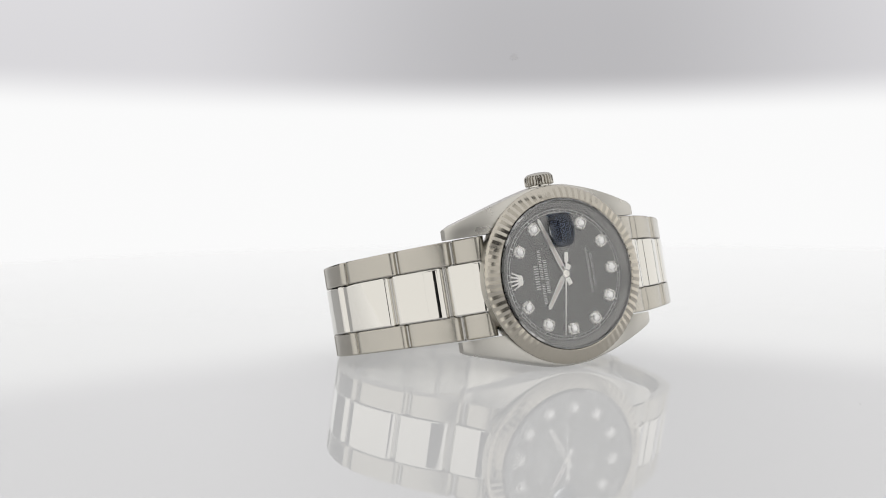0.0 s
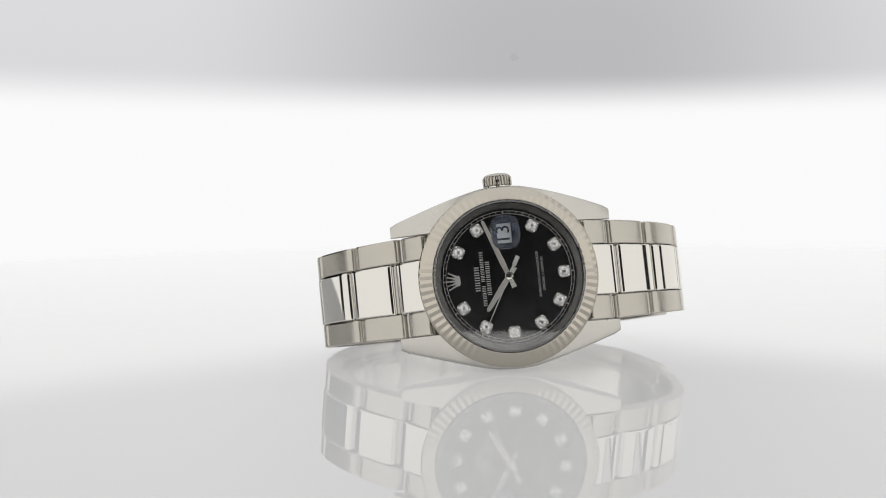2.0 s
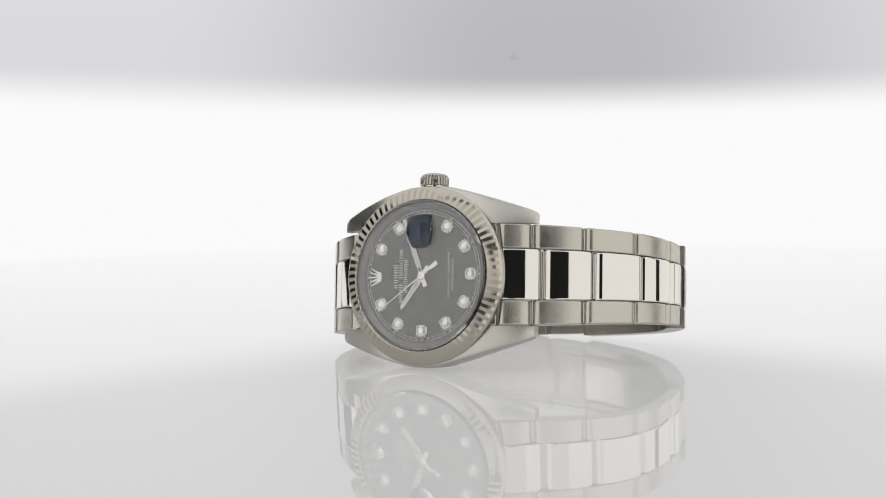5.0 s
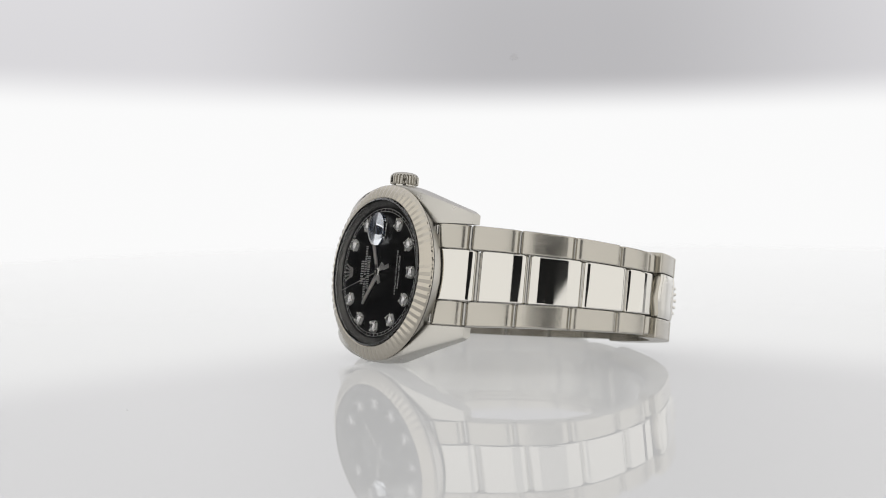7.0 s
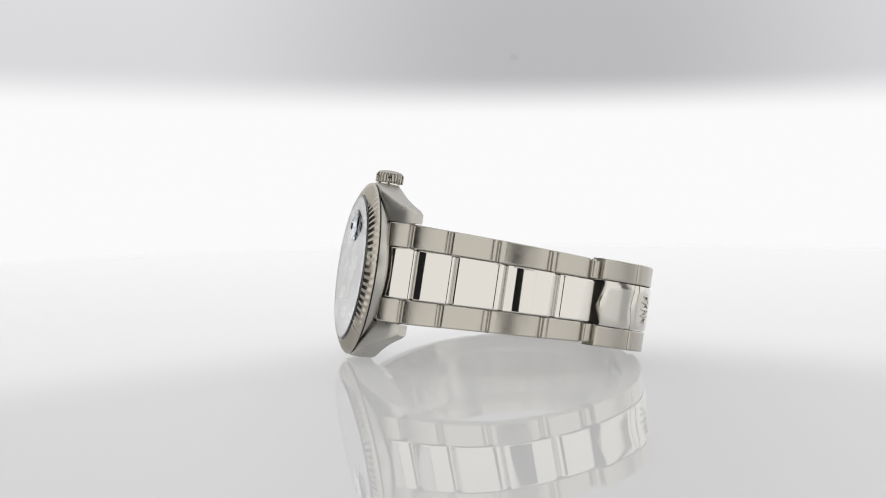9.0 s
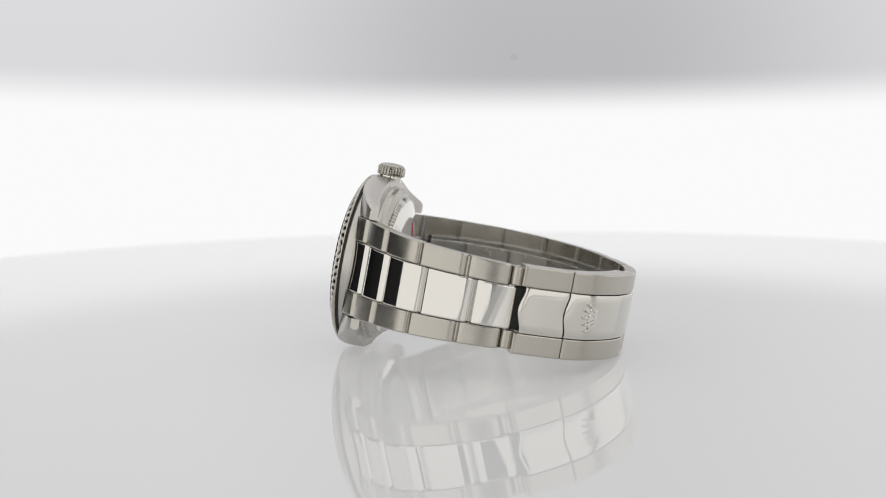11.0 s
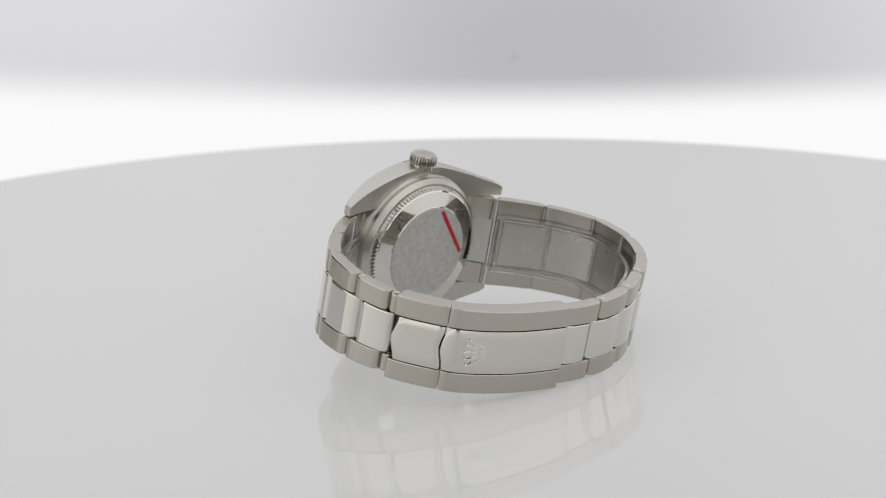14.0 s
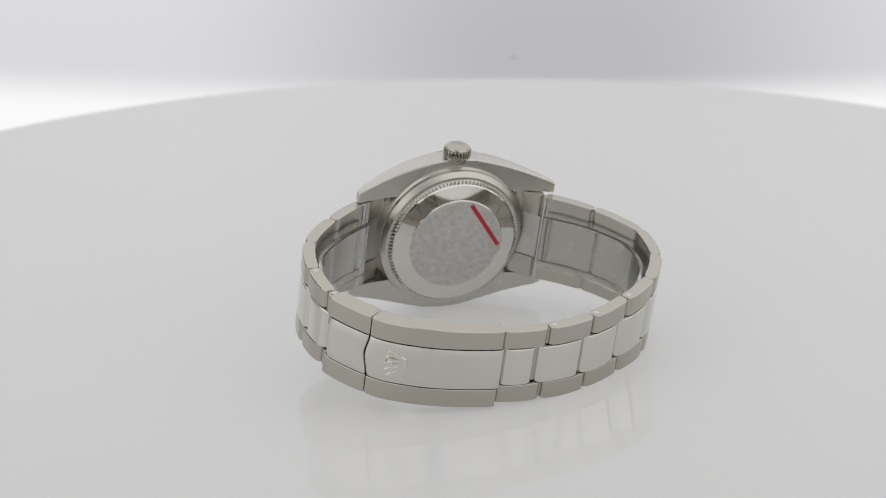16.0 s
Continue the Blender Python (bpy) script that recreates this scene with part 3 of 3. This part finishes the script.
def crystal(watch):
    """A flat crystal whose upper face opens into the domed date lens."""
    out = []
    for i in range(48):
        q = 2 * math.pi * i / 48
        c, d = math.cos(q), math.sin(q)
        out.append((2.85 * math.copysign(abs(c) ** 0.6, c), 8.6 + 3.3 * math.copysign(abs(d) ** 0.75, d)))
    bm = lathe([(0.001, 1.05), (14.8, 1.05), (14.88, 1.1), (14.88, 1.9), (14.55, 2.2)], 128, cap=False)
    bm.verts.ensure_lookup_table()
    rim = [v for v in bm.verts if abs(v.co.z - 2.2 * MM) < 1e-6]
    edges = [e for e in bm.edges if e.verts[0] in rim and e.verts[1] in rim]
    hole = [bm.verts.new(Vector((x, y, 2.2)) * MM) for x, y in out]
    edges += [bm.edges.new((hole[i], hole[(i + 1) % 48])) for i in range(48)]
    bmesh.ops.triangle_fill(bm, use_beauty=True, use_dissolve=False, edges=edges)
    bmesh.ops.contextual_create(bm, geom=[v for v in bm.verts if v.co.xy.length < 1e-5])
    glass = part("crystal", bm, sapphire, watch, "flat clear sapphire crystal")
    glass.visible_shadow = False
    R = 5.6
    rings = [[(x, y, 2.2) for x, y in out]]
    for k in (0.985, 0.97, 0.9, 0.8, 0.7, 0.6, 0.5, 0.4, 0.3, 0.2, 0.1, 0.01):
        rings.append([(x * k, 8.6 + (y - 8.6) * k, 3.4 - R + math.sqrt(R * R - (x * k) ** 2 - ((y - 8.6) * k) ** 2)) for x, y in out])
    bm = loft(rings, caps=False)
    bm.verts.ensure_lookup_table()
    bm.faces.new(bm.verts[-48:])
    lens = part("date_lens", bm, lens_glass, watch, "domed magnifying lens over the date", 40)
    lens.visible_shadow = False


def caseback(watch):
    back = part("caseback", lathe([(15.9, -5.4), (15.85, -6.25), (15.6, -6.5), (14.9, -7.1), (13.6, -7.2), (13.6, -6.2)], 120, cap=False), satin, watch, "brushed steel case back", 25)
    teeth, sub = 104, 4
    rings = []
    for r, w, f in ((14.5, -7.0, 0), (14.5, -7.3, 1), (14.2, -8.0, 1), (13.75, -8.1, 0.2)):
        rings.append([((r - (0.55 * f if i % sub < 2 else 0)) * math.cos(2 * math.pi * i / (teeth * sub)), (r - (0.55 * f if i % sub < 2 else 0)) * math.sin(2 * math.pi * i / (teeth * sub)), w) for i in range(teeth * sub)])
    part("fluted_ring", loft(rings, caps=False), back_steel, back, "finely notched steel ring", 20)
    part("dome", lathe([(13.8, -7.7), (13.75, -8.1), (13.5, -8.22), (10.45, -8.92), (10.3, -9.0), (0.001, -9.0)], 160, cap=False), polished, back, "mirror-polished sloping back rim", 8)
    part("foil", lathe([(0.001, -9.12), (10.1, -9.12), (10.15, -9.08), (10.15, -8.98), (0.001, -8.98)], 96), sticker, back, "grey textured protective foil disc")
    a, b = Vector((-2.5, 9.2)), Vector((-9.7, -0.7))
    d = (b - a).normalized()
    n = Vector((-d.y, d.x)) * 0.45
    part("tape", slab([tuple(a + n), tuple(b + n), tuple(b - n), tuple(a - n)], -9.17, -9.1), red, back, "narrow red tape strip")


def crown(watch):
    at = (0, 0, -3.3)
    part("crown_tube", lathe([(2.3, 17.0), (2.3, 18.3), (2.0, 18.4), (2.0, 18.5)], 40, "V", at), polished, watch, "polished steel crown tube")
    teeth, sub = 24, 8
    rings = []
    for r, h, f in ((2.2, 18.15, 0), (2.6, 18.2, 0.3), (2.86, 18.35, 1), (2.9, 18.5, 1), (2.9, 19.7, 1), (2.84, 19.95, 1), (2.72, 20.08, 0.4), (2.66, 20.14, 0)):
        ring = []
        for i in range(teeth * sub):
            q = 2 * math.pi * i / (teeth * sub)
            rr = r - f * (0.42 if i % sub in (3, 4, 5) else 0.2 if i % sub in (2, 6) else 0)
            ring.append((rr * math.cos(q), h, at[2] - rr * math.sin(q)))
        rings.append(ring)
    grip = part("crown", loft(rings), crown_steel, watch, "fluted steel winding crown", 30)
    part("crown_cap", lathe([(2.5, 20.0), (2.62, 20.16), (2.5, 20.38), (2.2, 20.55), (1.6, 20.7), (0.8, 20.79), (0.001, 20.8)], 48, "V", at), crown_steel, grip, "smooth domed crown end", 40)


def bracelet(watch):
    M = MARKS
    # end links between the lugs
    for s0, s1, c0, c1 in ((M[0] + 0.3, M[1], M[0] + 0.1, M[1] + 2.0), (M[17], M[18] - 0.3, M[17] - 2.0, M[18] - 0.1)):
        link(watch, s0, s1, c0, c1)
    OFF = 2.0
    six = [M[1], M[2], M[3], M[4], M[5] - 1.8]
    for i in range(4):
        link(watch, six[i], six[i + 1], six[i] + OFF, six[i + 1] + (OFF if i < 3 else 1.7))
    # short coupling before the clasp
    s0, s1 = six[4], M[5] + 0.6
    c = part("coupling_link", bracelet_piece(s0, s1, 0.54, 0.98, steps=2), brushed, watch, "short brushed coupling link", 40)
    part("coupling_side", bracelet_piece(s0, s1, -0.98, -0.54, steps=2), brushed, c)
    # twelve o'clock side
    far = [M[10]]
    count = 5
    for i in range(1, count + 1):
        far.append(M[10] + (M[15] - M[10]) * i / count)
    twelve = [M[9] - 0.3] + far + [M[16], M[17]]
    for i in range(len(twelve) - 1):
        link(watch, twelve[i], twelve[i + 1], twelve[i] - (OFF if i else -0.6), twelve[i + 1] - OFF)
    # clasp
    a, m, b = M[5] + 0.3, M[6] + 0.6, M[9]
    lever = part("clasp_lever", clasp_plate(a + 0.9, m - 0.14, 0.54, 1.1, -0.9, -0.75, 8), clasp_steel, watch, "polished clasp lever with a wavy seam", 40)
    cover = part("clasp_cover", clasp_plate(m + 0.14, b + 0.3, 0.54, 1.1, -0.75, 0.0, 16), clasp_steel, watch, "polished folding clasp cover", 40)
    for lo, hi in ((0.56, 1.06), (-1.06, -0.56)):
        part("clasp_rail", bracelet_piece(a, m - 0.08, lo, hi, 0.95, 3.0, 0.25, steps=6, flat=False), brushed, lever, "brushed clasp side rail", 40)
        part("clasp_rail", bracelet_piece(m + 0.08, b, lo, hi, 0.95, 3.0, 0.25, steps=14, flat=False), brushed, cover, "brushed clasp side rail", 40)
    # dark plate put in where the gap at the lever is only shaded
    part("clasp_shade_plate", bracelet_piece(M[5] - 0.2, a + 3.4, -0.53, 0.53, -1.3, 2.6, 0.1, steps=2), dark, lever, "dark plate in place of shade under the clasp lever", 40)
    # raised emblem on the clasp cover
    s = M[7] + 2.4
    p, n = on_loop(s)
    bm = emblem(0, 0, 0, 2.7, 1.0, True)
    along = (on_loop(s + 0.5)[0] - on_loop(s - 0.5)[0]).normalized()
    base = p - n * 1.13
    frame_ = Matrix(((along.x, 0, -n.x), (0, 1, 0), (along.z, 0, -n.z))).to_4x4()
    bm.transform(Matrix.Translation(base * MM) @ frame_)
    part("emblem", bm, polished, cover, "raised polished fan-shaped emblem")
    # spring bars
    for s in (M[1] + 0.4, M[17] - 0.4):
        p, n = on_loop(s)
        q = p + n * 1.9
        part("spring_bar", lathe([(0.001, -9.9), (0.55, -9.9), (0.55, 9.9), (0.001, 9.9)], 16, "V", (q.x, 0, q.z)), pin_steel, watch, "thin steel spring bar")
    # screw ends on the link edges
    for s in (twelve[1] + 1.4, twelve[2] + 1.4, twelve[3] + 1.4, six[4] + 1.0, six[3] + 1.0):
        p, n = on_loop(s)
        q = p + n * 1.25
        h = half_width(s)
        part("link_screw", lathe([(0.55, h - 0.2), (0.55, h + 0.03), (0.45, h + 0.06), (0.001, h + 0.06)], 16, "V", (q.x, 0, q.z)), pin_steel, watch)
    # clear protective band inside the loop
    rings = []
    k0, k1 = M[1] + 1.0, M[17] - 1.0
    for i in range(81):
        s = k0 + (k1 - k0) * i / 80
        p, n = on_loop(s)
        ring = []
        for v, d in ((-5.8, 3.1), (5.8, 3.1), (6.0, 3.3), (6.0, 4.0), (5.8, 4.2), (-5.8, 4.2), (-6.0, 4.0), (-6.0, 3.3)):
            q = p + n * d
            ring.append((q.x, v, q.z))
        rings.append(ring)
    band = part("clear_band", loft(rings), plastic, watch, "clear plastic protective band inside the bracelet", 40)
    band.visible_shadow = False


def wristwatch():
    w = tagged(new("wristwatch"), "steel wristwatch with black diamond dial lying on its side", "wristwatch")
    case(w)
    bezel(w)
    dial(w)
    sec = pointers_of(w)
    crystal(w)
    caseback(w)
    crown(w)
    bracelet(w)
    return w, sec


booth()
TABLE = turntable()
surround()
WATCH, SECONDS = wristwatch()


def motions():
    walk(TABLE, [(t, table_pose(*r)) for t, *r in TURNS])
    walk(WATCH, [(t, table_pose(*r) @ STAND) for t, *r in TURNS])
    walk(SECONDS, [(t, rot("Z", -(281 + 8.8 * t))) for t, *_ in TURNS])


motions()
